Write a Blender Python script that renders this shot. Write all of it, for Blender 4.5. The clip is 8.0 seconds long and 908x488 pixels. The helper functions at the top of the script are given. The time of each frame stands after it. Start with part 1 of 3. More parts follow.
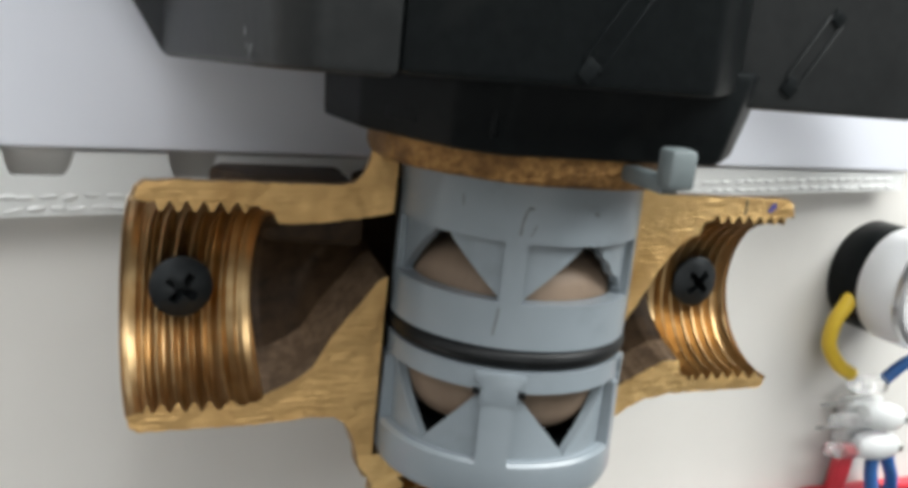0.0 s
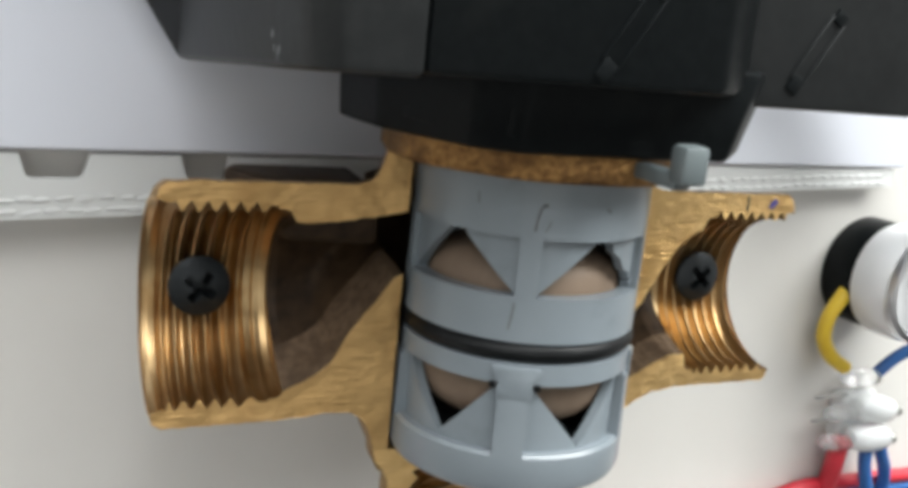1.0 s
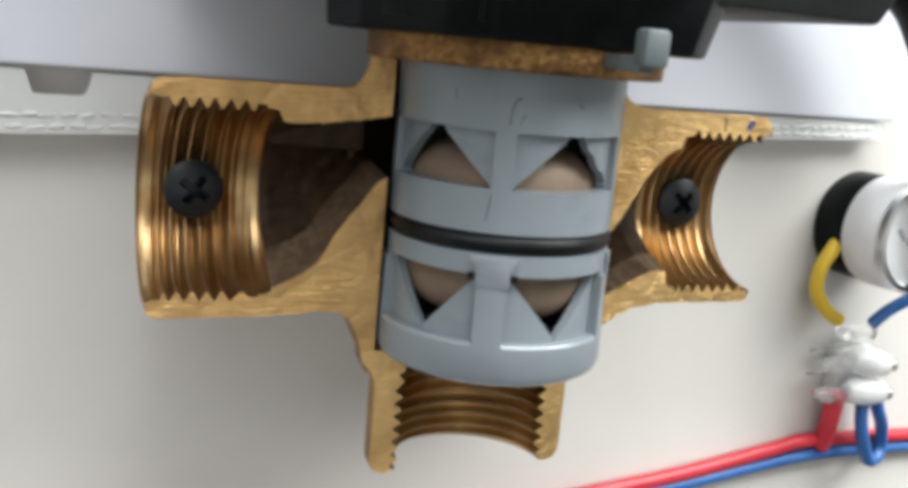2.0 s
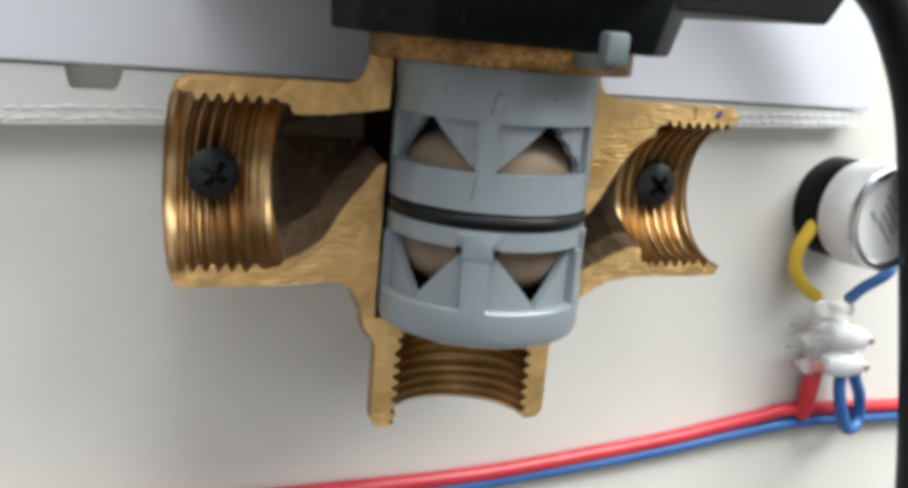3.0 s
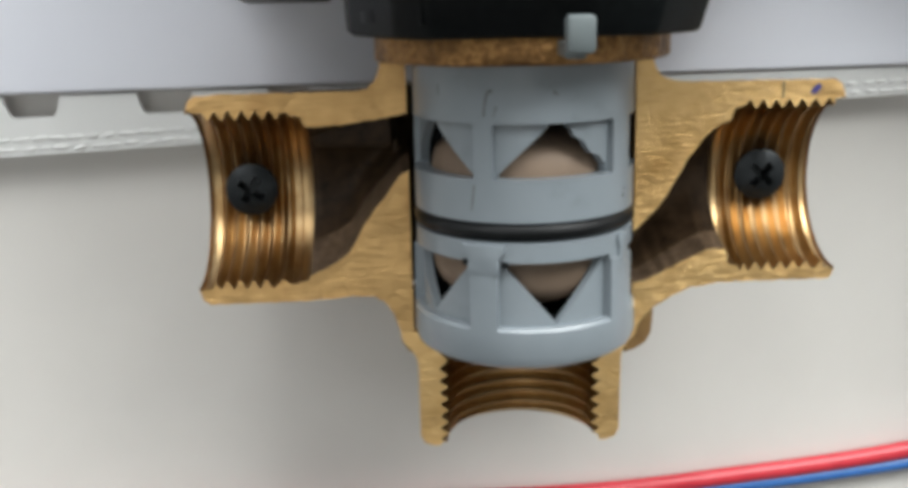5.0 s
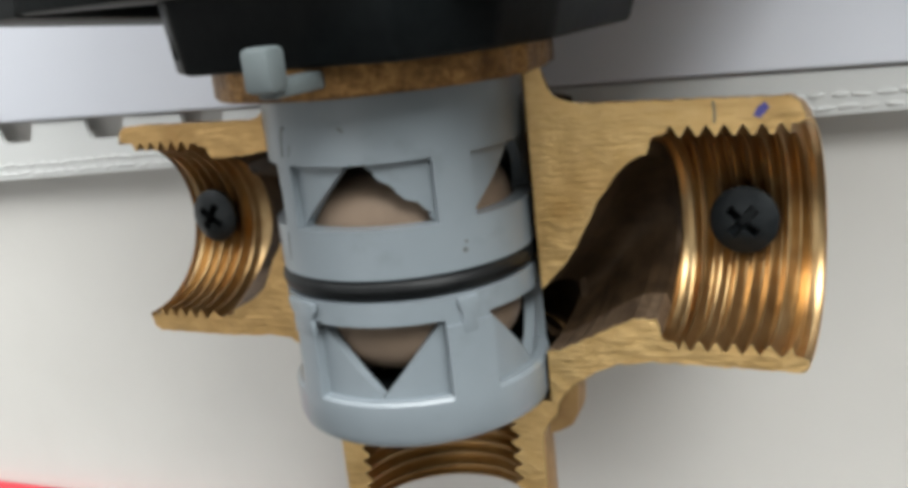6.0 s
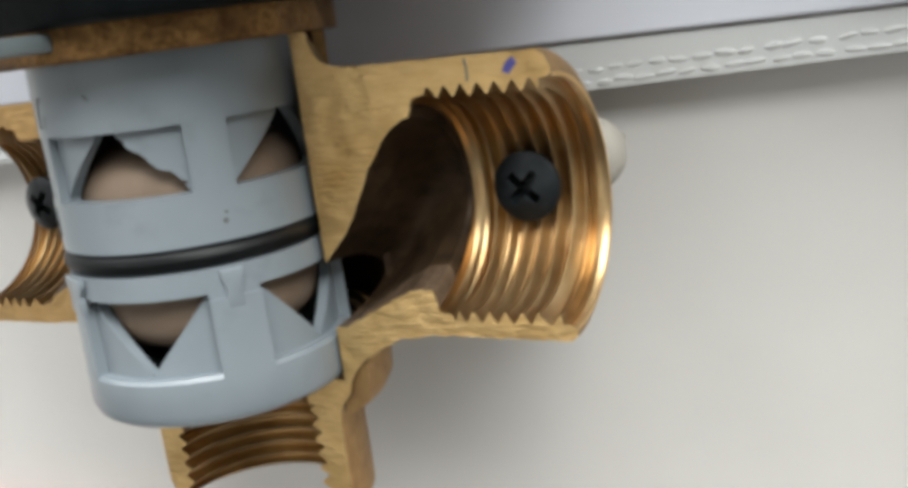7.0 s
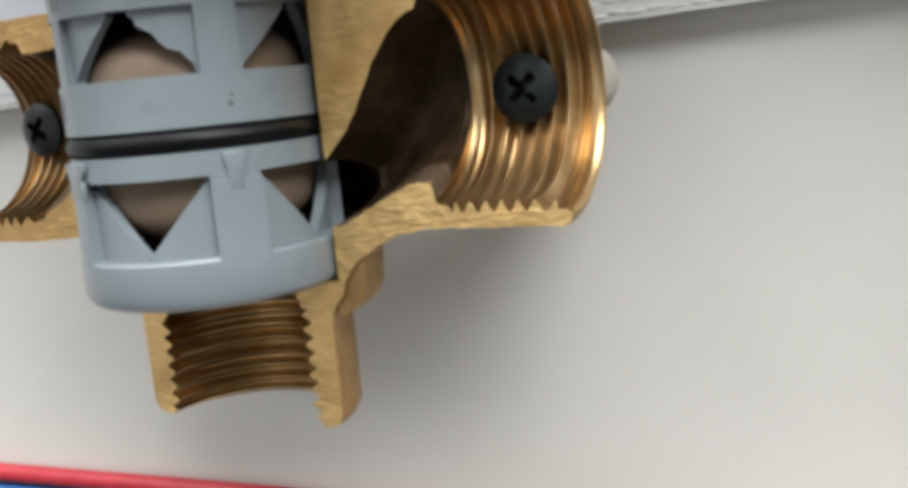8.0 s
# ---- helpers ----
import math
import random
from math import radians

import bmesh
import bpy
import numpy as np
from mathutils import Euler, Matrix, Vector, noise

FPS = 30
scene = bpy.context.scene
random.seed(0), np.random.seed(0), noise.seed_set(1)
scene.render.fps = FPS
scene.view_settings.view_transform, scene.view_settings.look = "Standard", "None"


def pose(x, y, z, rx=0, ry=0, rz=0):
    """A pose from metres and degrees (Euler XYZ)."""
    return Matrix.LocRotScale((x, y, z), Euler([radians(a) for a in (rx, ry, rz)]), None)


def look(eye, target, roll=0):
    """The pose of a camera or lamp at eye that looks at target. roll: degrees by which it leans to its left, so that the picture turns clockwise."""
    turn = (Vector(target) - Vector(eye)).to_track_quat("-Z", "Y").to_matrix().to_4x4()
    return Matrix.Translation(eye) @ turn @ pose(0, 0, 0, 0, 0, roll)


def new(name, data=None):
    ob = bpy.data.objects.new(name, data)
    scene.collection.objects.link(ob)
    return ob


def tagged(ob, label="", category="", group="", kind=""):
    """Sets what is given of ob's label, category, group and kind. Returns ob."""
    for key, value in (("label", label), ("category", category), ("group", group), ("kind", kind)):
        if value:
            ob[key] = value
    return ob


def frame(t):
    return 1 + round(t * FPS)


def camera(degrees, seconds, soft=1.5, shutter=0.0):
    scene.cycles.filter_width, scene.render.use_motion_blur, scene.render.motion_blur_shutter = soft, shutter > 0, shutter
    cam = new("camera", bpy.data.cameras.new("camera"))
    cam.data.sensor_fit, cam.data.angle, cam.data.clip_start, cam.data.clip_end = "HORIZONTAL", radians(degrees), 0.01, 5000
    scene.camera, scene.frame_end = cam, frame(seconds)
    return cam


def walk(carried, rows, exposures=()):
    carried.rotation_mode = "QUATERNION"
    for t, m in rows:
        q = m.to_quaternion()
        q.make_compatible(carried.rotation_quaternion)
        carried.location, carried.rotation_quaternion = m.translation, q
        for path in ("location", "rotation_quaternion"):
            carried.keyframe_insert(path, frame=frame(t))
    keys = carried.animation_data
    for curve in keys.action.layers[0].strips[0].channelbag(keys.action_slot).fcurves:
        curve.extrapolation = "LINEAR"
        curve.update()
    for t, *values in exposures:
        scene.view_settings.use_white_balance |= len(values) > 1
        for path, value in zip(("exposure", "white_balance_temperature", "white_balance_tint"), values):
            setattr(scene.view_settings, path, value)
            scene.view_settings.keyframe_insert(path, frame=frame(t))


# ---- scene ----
cam = camera(48.6, 8.0, soft=4.5)
PATH = [
    (0, (-0.07040, -0.13933, 1.44537), (0.00830, 0.03885, 1.40001), 6.17),
    (0.5, (-0.07574, -0.14056, 1.44725), (0.00599, 0.03600, 1.40092), 6.07),
    (1, (-0.07613, -0.14054, 1.44482), (0.00583, 0.03638, 1.40032), 5.85),
    (1.5, (-0.07729, -0.14408, 1.43291), (0.00461, 0.03385, 1.39252), 5.79),
    (1.7, (-0.07209, -0.14718, 1.42733), (0.00685, 0.03236, 1.38815), 5.58),
    (2.8, (-0.07690, -0.17146, 1.42735), (-0.00021, 0.00869, 1.38656), 5.15),
    (3, (-0.07597, -0.17373, 1.43031), (-0.00151, 0.00698, 1.38786), 5.14),
    (3.5, (-0.07706, -0.17576, 1.43246), (-0.00224, 0.00459, 1.38914), 5.27),
    (4, (-0.07351, -0.17801, 1.43556), (-0.00073, 0.00288, 1.39106), 5.10),
    (4.5, (-0.05392, -0.18870, 1.43682), (0.00358, -0.00279, 1.39066), 2.94),
    (4.7, (-0.04357, -0.18584, 1.43426), (-0.00103, 0.00383, 1.38718), 1.08),
    (5.8, (0.06465, -0.13062, 1.43701), (-0.02233, 0.04227, 1.38655), -5.48),
    (6, (0.07684, -0.12635, 1.43526), (-0.01698, 0.04341, 1.38644), -6.34),
    (6.5, (0.10087, -0.11013, 1.42937), (0.00297, 0.05767, 1.38186), -7.66),
    (7, (0.10400, -0.10836, 1.42428), (0.00637, 0.06023, 1.37903), -7.68),
    (7.5, (0.10254, -0.11017, 1.42321), (0.00627, 0.05966, 1.37971), -7.13),
    (8, (0.10231, -0.11750, 1.40261), (0.00966, 0.05668, 1.36978), -5.50),
]
EXPOSURES = [(0, 0.08), (1.7, 0.13), (2.8, 0.02), (4.0, 0.0), (4.7, -0.06), (5.8, -0.1), (6.0, -0.1), (6.5, 0.0), (7.5, -0.06), (8, -0.08)]
LAMP_A, LAMP_B, LAMP_FILL = 74.0, 46.0, 32.0
walk(cam, [(t, look(eye, target, roll)) for t, eye, target, roll in PATH], EXPOSURES)

# ---- light: a bright indoor stand, unseen panels overhead, and an added fill ----
world = bpy.data.worlds.new("world")
scene.world = world
world.use_nodes = True
world.node_tree.nodes["Background"].inputs[0].default_value = (0.9, 0.95, 1.0, 1)
world.node_tree.nodes["Background"].inputs[1].default_value = 0.25


def area_lamp(name, eye, target, sx, sy, power, colour):
    data = bpy.data.lights.new(name, "AREA")
    data.shape, data.size, data.size_y, data.energy, data.color = "RECTANGLE", sx, sy, power, colour
    ob = new(name, data)
    ob.matrix_world = look(eye, target)
    return ob


area_lamp("overhead_light", (0.8, -0.62, 2.72), (0.8, -0.62, 0), 2.2, 0.9, LAMP_A, (0.98, 1.0, 0.985))
area_lamp("overhead_light", (1.4, -1.1, 2.72), (1.4, -1.1, 0), 1.4, 0.9, LAMP_B, (0.98, 1.0, 0.985))
# added fill at left, lifts the shadows and lights the pale walls
area_lamp("overhead_light", (-1.2, -1.2, 2.72), (-1.2, -1.2, 0), 2.0, 1.4, LAMP_FILL, (0.955, 0.97, 0.98))

# ---- materials ----
O = (0.0, 0.0, 1.4)  # where the two screws' height, the cut plane and the spindle meet
MM = 0.001


def material(name):
    m = bpy.data.materials.new(name)
    m.use_nodes = True
    return m, m.node_tree, m.node_tree.nodes["Principled BSDF"]


def node(nt, kind, **values):
    n = nt.nodes.new(kind)
    for key, value in values.items():
        n.inputs[key.replace("_", " ")].default_value = value
    return n


def surface(name, a, b, rough=0.5, metal=0.0, scale=200.0, stretch=(1, 1, 1), bump=0.1, detail=4.0, spots=None, spot_scale=60.0,
            spot_edge=(0.58, 0.7), rough_b=None, depth=0.0003, coat=0.0, spec=0.5, turn=0.0, dents=0.0, dent_scale=300.0):
    """Two tones of one surface mixed by a fine noise, stains by a broad one, and relief."""
    m, nt, p = material(name)
    tex = node(nt, "ShaderNodeTexCoord")
    mp = node(nt, "ShaderNodeMapping")
    mp.inputs["Scale"].default_value = stretch
    mp.inputs["Rotation"].default_value = (0, radians(turn), 0)
    nt.links.new(tex.outputs["Object"], mp.inputs["Vector"])
    n1 = node(nt, "ShaderNodeTexNoise", Scale=scale, Detail=detail, Roughness=0.6)
    nt.links.new(mp.outputs[0], n1.inputs["Vector"])
    r1 = node(nt, "ShaderNodeValToRGB")
    r1.color_ramp.elements[0].position, r1.color_ramp.elements[1].position = 0.3, 0.7
    r1.color_ramp.elements[0].color, r1.color_ramp.elements[1].color = (*a, 1), (*b, 1)
    nt.links.new(n1.outputs["Fac"], r1.inputs[0])
    colour = r1.outputs[0]
    if spots:
        n2 = node(nt, "ShaderNodeTexNoise", Scale=spot_scale, Detail=3.0, Roughness=0.6)
        nt.links.new(tex.outputs["Object"], n2.inputs["Vector"])
        r2 = node(nt, "ShaderNodeValToRGB")
        r2.color_ramp.elements[0].position, r2.color_ramp.elements[1].position = spot_edge
        nt.links.new(n2.outputs["Fac"], r2.inputs[0])
        mix = node(nt, "ShaderNodeMix")
        mix.data_type = "RGBA"
        nt.links.new(r2.outputs[0], mix.inputs[0])
        nt.links.new(colour, mix.inputs[6])
        mix.inputs[7].default_value = (*spots, 1)
        colour = mix.outputs[2]
    nt.links.new(colour, p.inputs["Base Color"])
    p.inputs["Metallic"].default_value, p.inputs["Roughness"].default_value = metal, rough
    p.inputs["Coat Weight"].default_value, p.inputs["Specular IOR Level"].default_value = coat, spec
    if rough_b is not None:
        rr = node(nt, "ShaderNodeMapRange")
        rr.inputs["To Min"].default_value, rr.inputs["To Max"].default_value = rough, rough_b
        nt.links.new(n1.outputs["Fac"], rr.inputs["Value"])
        nt.links.new(rr.outputs[0], p.inputs["Roughness"])
    if bump:
        b1 = node(nt, "ShaderNodeBump", Strength=bump, Distance=depth)
        nt.links.new(n1.outputs["Fac"], b1.inputs["Height"])
        nt.links.new(b1.outputs[0], p.inputs["Normal"])
        if dents:
            n3 = node(nt, "ShaderNodeTexNoise", Scale=dent_scale, Detail=3.0, Roughness=0.55)
            nt.links.new(tex.outputs["Object"], n3.inputs["Vector"])
            b2 = node(nt, "ShaderNodeBump", Strength=dents, Distance=0.0012)
            nt.links.new(n3.outputs["Fac"], b2.inputs["Height"])
            nt.links.new(b2.outputs[0], b1.inputs["Normal"])
    return m


# left sawn face: its dimmer reflection is put into a darker base colour
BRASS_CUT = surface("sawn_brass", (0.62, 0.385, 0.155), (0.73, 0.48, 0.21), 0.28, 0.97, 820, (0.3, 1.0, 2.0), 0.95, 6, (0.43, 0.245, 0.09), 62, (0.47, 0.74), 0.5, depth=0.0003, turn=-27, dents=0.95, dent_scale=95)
# same brass with upright grain, paler to paint the brighter reflection at right
BRASS_CUT_LIT = surface("lit_sawn_brass_upright", (0.81, 0.52, 0.21), (0.93, 0.65, 0.30), 0.22, 0.97, 820, (0.4, 1.0, 1.8), 0.95, 6, (0.60, 0.36, 0.13), 66, (0.5, 0.74), 0.44, depth=0.00035, turn=16, dents=0.7, dent_scale=105)
BRASS_THREAD = surface("machined_brass", (0.42, 0.275, 0.128), (0.56, 0.40, 0.215), 0.30, 1.0, 150, (1, 1, 1), 0.05, 4, (0.33, 0.18, 0.066), 110, (0.48, 0.78), 0.38)
BRASS_CAST = surface("cast_brass", (0.29, 0.172, 0.068), (0.44, 0.275, 0.118), 0.5, 0.85, 500, (1, 1, 1), 0.4, 5, (0.22, 0.13, 0.06), 70, (0.5, 0.8))
# oxidised brown, darkened further to paint the shade deep in the passages
SHADED_PATINA = surface("shaded_oxidised_brass", (0.016, 0.009, 0.0045), (0.05, 0.029, 0.014), 0.55, 0.12, 420, (1, 1, 1), 0.5, 6, (0.07, 0.043, 0.023), 120, (0.5, 0.8), spec=0.2)
# paler brown paints the light caught along the passages' lower edge
LIP_LIT = surface("lit_brown_brass", (0.085, 0.054, 0.032), (0.19, 0.13, 0.083), 0.42, 0.4, 700, (1, 1, 1), 0.6, 6, (0.07, 0.045, 0.028), 200, (0.5, 0.7))
BRASS_ROUGH = surface("rough_cast_brass", (0.135, 0.064, 0.02), (0.44, 0.245, 0.088), 0.45, 0.8, 900, (1, 1, 1), 0.9, 6, (0.11, 0.055, 0.02), 160, (0.45, 0.7), depth=0.0006)
GREY = surface("grey_plastic", (0.170, 0.198, 0.219), (0.192, 0.221, 0.243), 0.28, 0.0, 60, (1, 1, 1), 0.04, 3, (0.15, 0.174, 0.19), 140, (0.58, 0.8))
RUBBER = surface("black_rubber", (0.003, 0.0035, 0.004), (0.006, 0.007, 0.0075), 0.42, 0, 300, bump=0.1, spec=0.2)
BALL = surface("taupe_plastic", (0.155, 0.112, 0.080), (0.205, 0.15, 0.108), 0.55, 0, 120, (1, 1, 0.3), 0.05, 4, spec=0.25)
BLACK = surface("black_plastic", (0.003, 0.004, 0.0045), (0.0055, 0.007, 0.0075), 0.42, 0, 700, bump=0.2, spots=(0.010, 0.011, 0.011), spot_scale=50, spec=0.1)
# lighter copy of the black plastic, light on the wings put into colour
BLACK_LIT = surface("lit_black_plastic", (0.009, 0.0105, 0.011), (0.015, 0.0165, 0.017), 0.45, 0, 500, bump=0.2, spots=(0.007, 0.008, 0.0085), spot_scale=40, spec=0.35)
SCREW = surface("black_oxide_steel", (0.010, 0.013, 0.015), (0.022, 0.026, 0.029), 0.38, 0.5, 400, bump=0.2)
BOARD = surface("cream_board", (0.60, 0.585, 0.555), (0.635, 0.62, 0.59), 0.45, 0, 25, (1, 1, 1), 0.03, 5, (0.575, 0.555, 0.525), 12, (0.5, 0.8))
PAPER = surface("white_panel", (0.78, 0.805, 0.885), (0.81, 0.835, 0.91), 0.4, 0, 18, bump=0.02)
WALLS = surface("room_paint", (0.60, 0.60, 0.60), (0.66, 0.66, 0.66), 0.8, 0, 8, bump=0.03)
REFLECTOR_WHITE = surface("white_reflector_paint", (0.80, 0.80, 0.79), (0.85, 0.85, 0.84), 0.8, 0, 8, bump=0.03)
SPACER = surface("beige_rubber", (0.33, 0.305, 0.26), (0.38, 0.355, 0.305), 0.5, 0, 80, bump=0.05)
REFLECTOR_DARK = surface("dark_reflector_paint", (0.30, 0.295, 0.29), (0.35, 0.345, 0.34), 0.8, 0, 8, bump=0.03)
FLOORING = surface("grey_floor", (0.05, 0.048, 0.046), (0.075, 0.072, 0.068), 0.6, 0, 6, bump=0.03)
WHITE = surface("white_plastic", (0.74, 0.75, 0.76), (0.79, 0.80, 0.81), 0.35, 0, 60, bump=0.03)
RED = surface("red_hose", (0.43, 0.020, 0.034), (0.52, 0.036, 0.052), 0.35, 0, 90, bump=0.05)
BLUE = surface("blue_hose", (0.024, 0.10, 0.31), (0.036, 0.135, 0.38), 0.35, 0, 90, bump=0.05)
YELLOW = surface("yellow_plastic", (0.68, 0.46, 0.03), (0.76, 0.53, 0.05), 0.35, 0, 90, bump=0.05)
INK = surface("grey_print", (0.35, 0.36, 0.40), (0.42, 0.43, 0.47), 0.6, 0, 90, bump=0)


def clear(name, tint, rough, weight):
    m, nt, p = material(name)
    p.inputs["Base Color"].default_value = (*tint, 1)
    p.inputs["Roughness"].default_value, p.inputs["Transmission Weight"].default_value = rough, weight
    p.inputs["IOR"].default_value = 1.45
    n = node(nt, "ShaderNodeTexNoise", Scale=130.0, Detail=3.0)
    b = node(nt, "ShaderNodeBump", Strength=0.12, Distance=0.0005)
    nt.links.new(n.outputs["Fac"], b.inputs["Height"])
    nt.links.new(b.outputs[0], p.inputs["Normal"])
    return m


CLEAR = clear("clear_plastic", (0.98, 0.985, 0.98), 0.22, 0.92)
MILKY = clear("milky_plastic", (0.93, 0.95, 0.95), 0.4, 0.45)
STEEL = surface("dull_steel", (0.33, 0.33, 0.31), (0.45, 0.45, 0.42), 0.4, 0.9, 300, bump=0.1)
FILM = clear("plastic_edging", (0.86, 0.87, 0.86), 0.3, 0.35)


# ---- mesh helpers, in millimetres ----
def mesh_object(name, verts, faces, mats, index=None, parent=None, label="", smooth=True, sharp=35, matrix=None):
    me = bpy.data.meshes.new(name)
    me.from_pydata([tuple(c * MM for c in v) for v in verts], [], faces)
    for m in mats if isinstance(mats, (list, tuple)) else [mats]:
        me.materials.append(m)
    if index is not None:
        me.polygons.foreach_set("material_index", index)
    bm = bmesh.new()
    bm.from_mesh(me)
    bmesh.ops.remove_doubles(bm, verts=bm.verts, dist=2e-6)
    bmesh.ops.dissolve_degenerate(bm, edges=bm.edges, dist=1e-6)
    bmesh.ops.recalc_face_normals(bm, faces=bm.faces)
    for e in bm.edges:
        if len(e.link_faces) == 2:
            e.smooth = e.calc_face_angle(0) < radians(sharp)
    for f in bm.faces:
        f.smooth = smooth
    bm.to_mesh(me)
    bm.free()
    ob = new(name, me)
    if parent:
        ob.parent = parent
    if label:
        ob["label"] = label
    if matrix:
        ob.matrix_basis = matrix
    return ob


def part(name, bm, mat, parent, label="", sharp=35, smooth=True):
    for e in bm.edges:
        if len(e.link_faces) == 2:
            e.smooth = e.calc_face_angle(0) < radians(sharp)
    for f in bm.faces:
        f.smooth = smooth
    me = bpy.data.meshes.new(name)
    bm.to_mesh(me)
    bm.free()
    me.materials.append(mat)
    ob = new(name, me)
    ob.parent = parent
    if label:
        ob["label"] = label
    return ob


def thing(name, label, category, at=O, rz=0.0, group="", kind=""):
    ob = new(name)
    ob.matrix_basis = pose(*at, 0, 0, rz)
    ob.empty_display_size = 0.01
    return tagged(ob, label, category, group, kind)


def box_bm(x0, x1, y0, y1, z0, z1, bevel=0.6, segments=2):
    bm = bmesh.new()
    m = Matrix.Translation(((x0 + x1) / 2 * MM, (y0 + y1) / 2 * MM, (z0 + z1) / 2 * MM)) @ Matrix.Diagonal(((x1 - x0) * MM, (y1 - y0) * MM, (z1 - z0) * MM, 1))
    bmesh.ops.create_cube(bm, size=1, matrix=m)
    if bevel:
        bmesh.ops.bevel(bm, geom=bm.edges[:], offset=bevel * MM, segments=segments, affect="EDGES", profile=0.5)
    return bm


def prism_bm(outline, z0, z1, bevel=0.6, m=None):
    """An upright prism over an outline of (x, y)."""
    bm = bmesh.new()
    low = [bm.verts.new((x * MM, y * MM, z0 * MM)) for x, y in outline]
    high = [bm.verts.new((x * MM, y * MM, z1 * MM)) for x, y in outline]
    n = len(outline)
    bm.faces.new(low[::-1]), bm.faces.new(high)
    for i in range(n):
        bm.faces.new((low[i], low[(i + 1) % n], high[(i + 1) % n], high[i]))
    bmesh.ops.recalc_face_normals(bm, faces=bm.faces)
    if bevel:
        bmesh.ops.bevel(bm, geom=bm.edges[:], offset=bevel * MM, segments=2, affect="EDGES", profile=0.5)
    if m:
        bmesh.ops.transform(bm, matrix=m, verts=bm.verts)
    return bm


def lathe_bm(profile, steps=48, m=None):
    """A closed turn of the profile of (radius, z) round z."""
    bm = bmesh.new()
    rings = []
    for r, z in profile:
        if r < 1e-6:
            rings.append([bm.verts.new((0, 0, z * MM))])
        else:
            rings.append([bm.verts.new((r * MM * math.cos(a), r * MM * math.sin(a), z * MM)) for a in np.linspace(0, 2 * math.pi, steps, endpoint=False)])
    for a, b in zip(rings, rings[1:]):
        for i in range(steps):
            j = (i + 1) % steps
            f = [a[i % len(a)], a[j % len(a)], b[j % len(b)], b[i % len(b)]]
            f = list(dict.fromkeys(f))
            if len(f) > 2:
                bm.faces.new(f)
    bmesh.ops.recalc_face_normals(bm, faces=bm.faces)
    if m:
        bmesh.ops.transform(bm, matrix=m, verts=bm.verts)
    return bm


def tube_bm(points, radius, steps=14):
    """A round tube along points in millimetres, smoothed by a spline."""
    pts = [Vector(p) for p in points]
    path = []
    for i in range(len(pts) - 1):
        p0, p1, p2, p3 = pts[max(i - 1, 0)], pts[i], pts[i + 1], pts[min(i + 2, len(pts) - 1)]
        for k in range(8):
            u = k / 8
            path.append(0.5 * (2 * p1 + (p2 - p0) * u + (2 * p0 - 5 * p1 + 4 * p2 - p3) * u * u + (3 * p1 - p0 - 3 * p2 + p3) * u ** 3))
    path.append(pts[-1])
    bm = bmesh.new()
    rings, up = [], Vector((0.1, 0.2, 1)).normalized()
    for i, p in enumerate(path):
        d = (path[min(i + 1, len(path) - 1)] - path[max(i - 1, 0)]).normalized()
        side = d.cross(up)
        if side.length < 1e-3:
            side = d.cross(Vector((1, 0, 0)))
        side.normalize()
        up = side.cross(d).normalized()
        rings.append([bm.verts.new((p + radius * (math.cos(a) * side + math.sin(a) * up)) * MM) for a in np.linspace(0, 2 * math.pi, steps, endpoint=False)])
    for a, b in zip(rings, rings[1:]):
        for i in range(steps):
            bm.faces.new((a[i], a[(i + 1) % steps], b[(i + 1) % steps], b[i]))
    bm.faces.new(rings[0][::-1]), bm.faces.new(rings[-1])
    bmesh.ops.recalc_face_normals(bm, faces=bm.faces)
    return bm


def rough(x, seed, size=0.16):
    """A small uneven wander of a sawn or cast edge."""
    return size * (noise.noise((x * 0.9, seed, 0.3)) + 0.6 * noise.noise((x * 2.7, seed, 4.1)))


def ramp(x, table):
    """Piecewise straight line through (x, value) pairs."""
    return float(np.interp(x, [a for a, _ in table], [b for _, b in table]))


# ---- the room and the board ----
SLOPE = 5.2  # the valve's cut plane is turned this far from the board
BOARD_Y = 0.0455


def slab(name, x0, x1, y0, y1, z0, z1, mat, label, category, rz=0.0):
    bm = bmesh.new()
    bmesh.ops.create_cube(bm, size=1, matrix=Matrix.Translation(((x0 + x1) / 2, (y0 + y1) / 2, (z0 + z1) / 2)) @ Matrix.Diagonal((x1 - x0, y1 - y0, z1 - z0, 1)))
    me = bpy.data.meshes.new(name)
    bm.to_mesh(me)
    bm.free()
    me.materials.append(mat)
    ob = new(name, me)
    ob.rotation_euler[2] = radians(rz)
    return tagged(ob, label, category, kind="structure")


slab("floor", -3.1, 3.1, -2.7, 1.1, -0.1, 0.0, FLOORING, "grey vinyl floor of the room", "floor")
slab("ceiling", -3.1, 3.1, -2.7, 1.1, 2.75, 2.85, WALLS, "plain white painted ceiling", "ceiling")
# unseen walls: white ones added at left to brighten the brass's reflections
slab("wall_south", -3.1, 0.15, -2.7, -2.6, 0, 2.75, REFLECTOR_WHITE, "unseen white wall added to brighten brass reflections", "wall")
# dark ones added at right so the brass mirrors less light there
slab("wall_south_east", 0.15, 3.1, -2.7, -2.6, 0, 2.75, REFLECTOR_DARK, "unseen grey wall added to dim brass reflections", "wall")
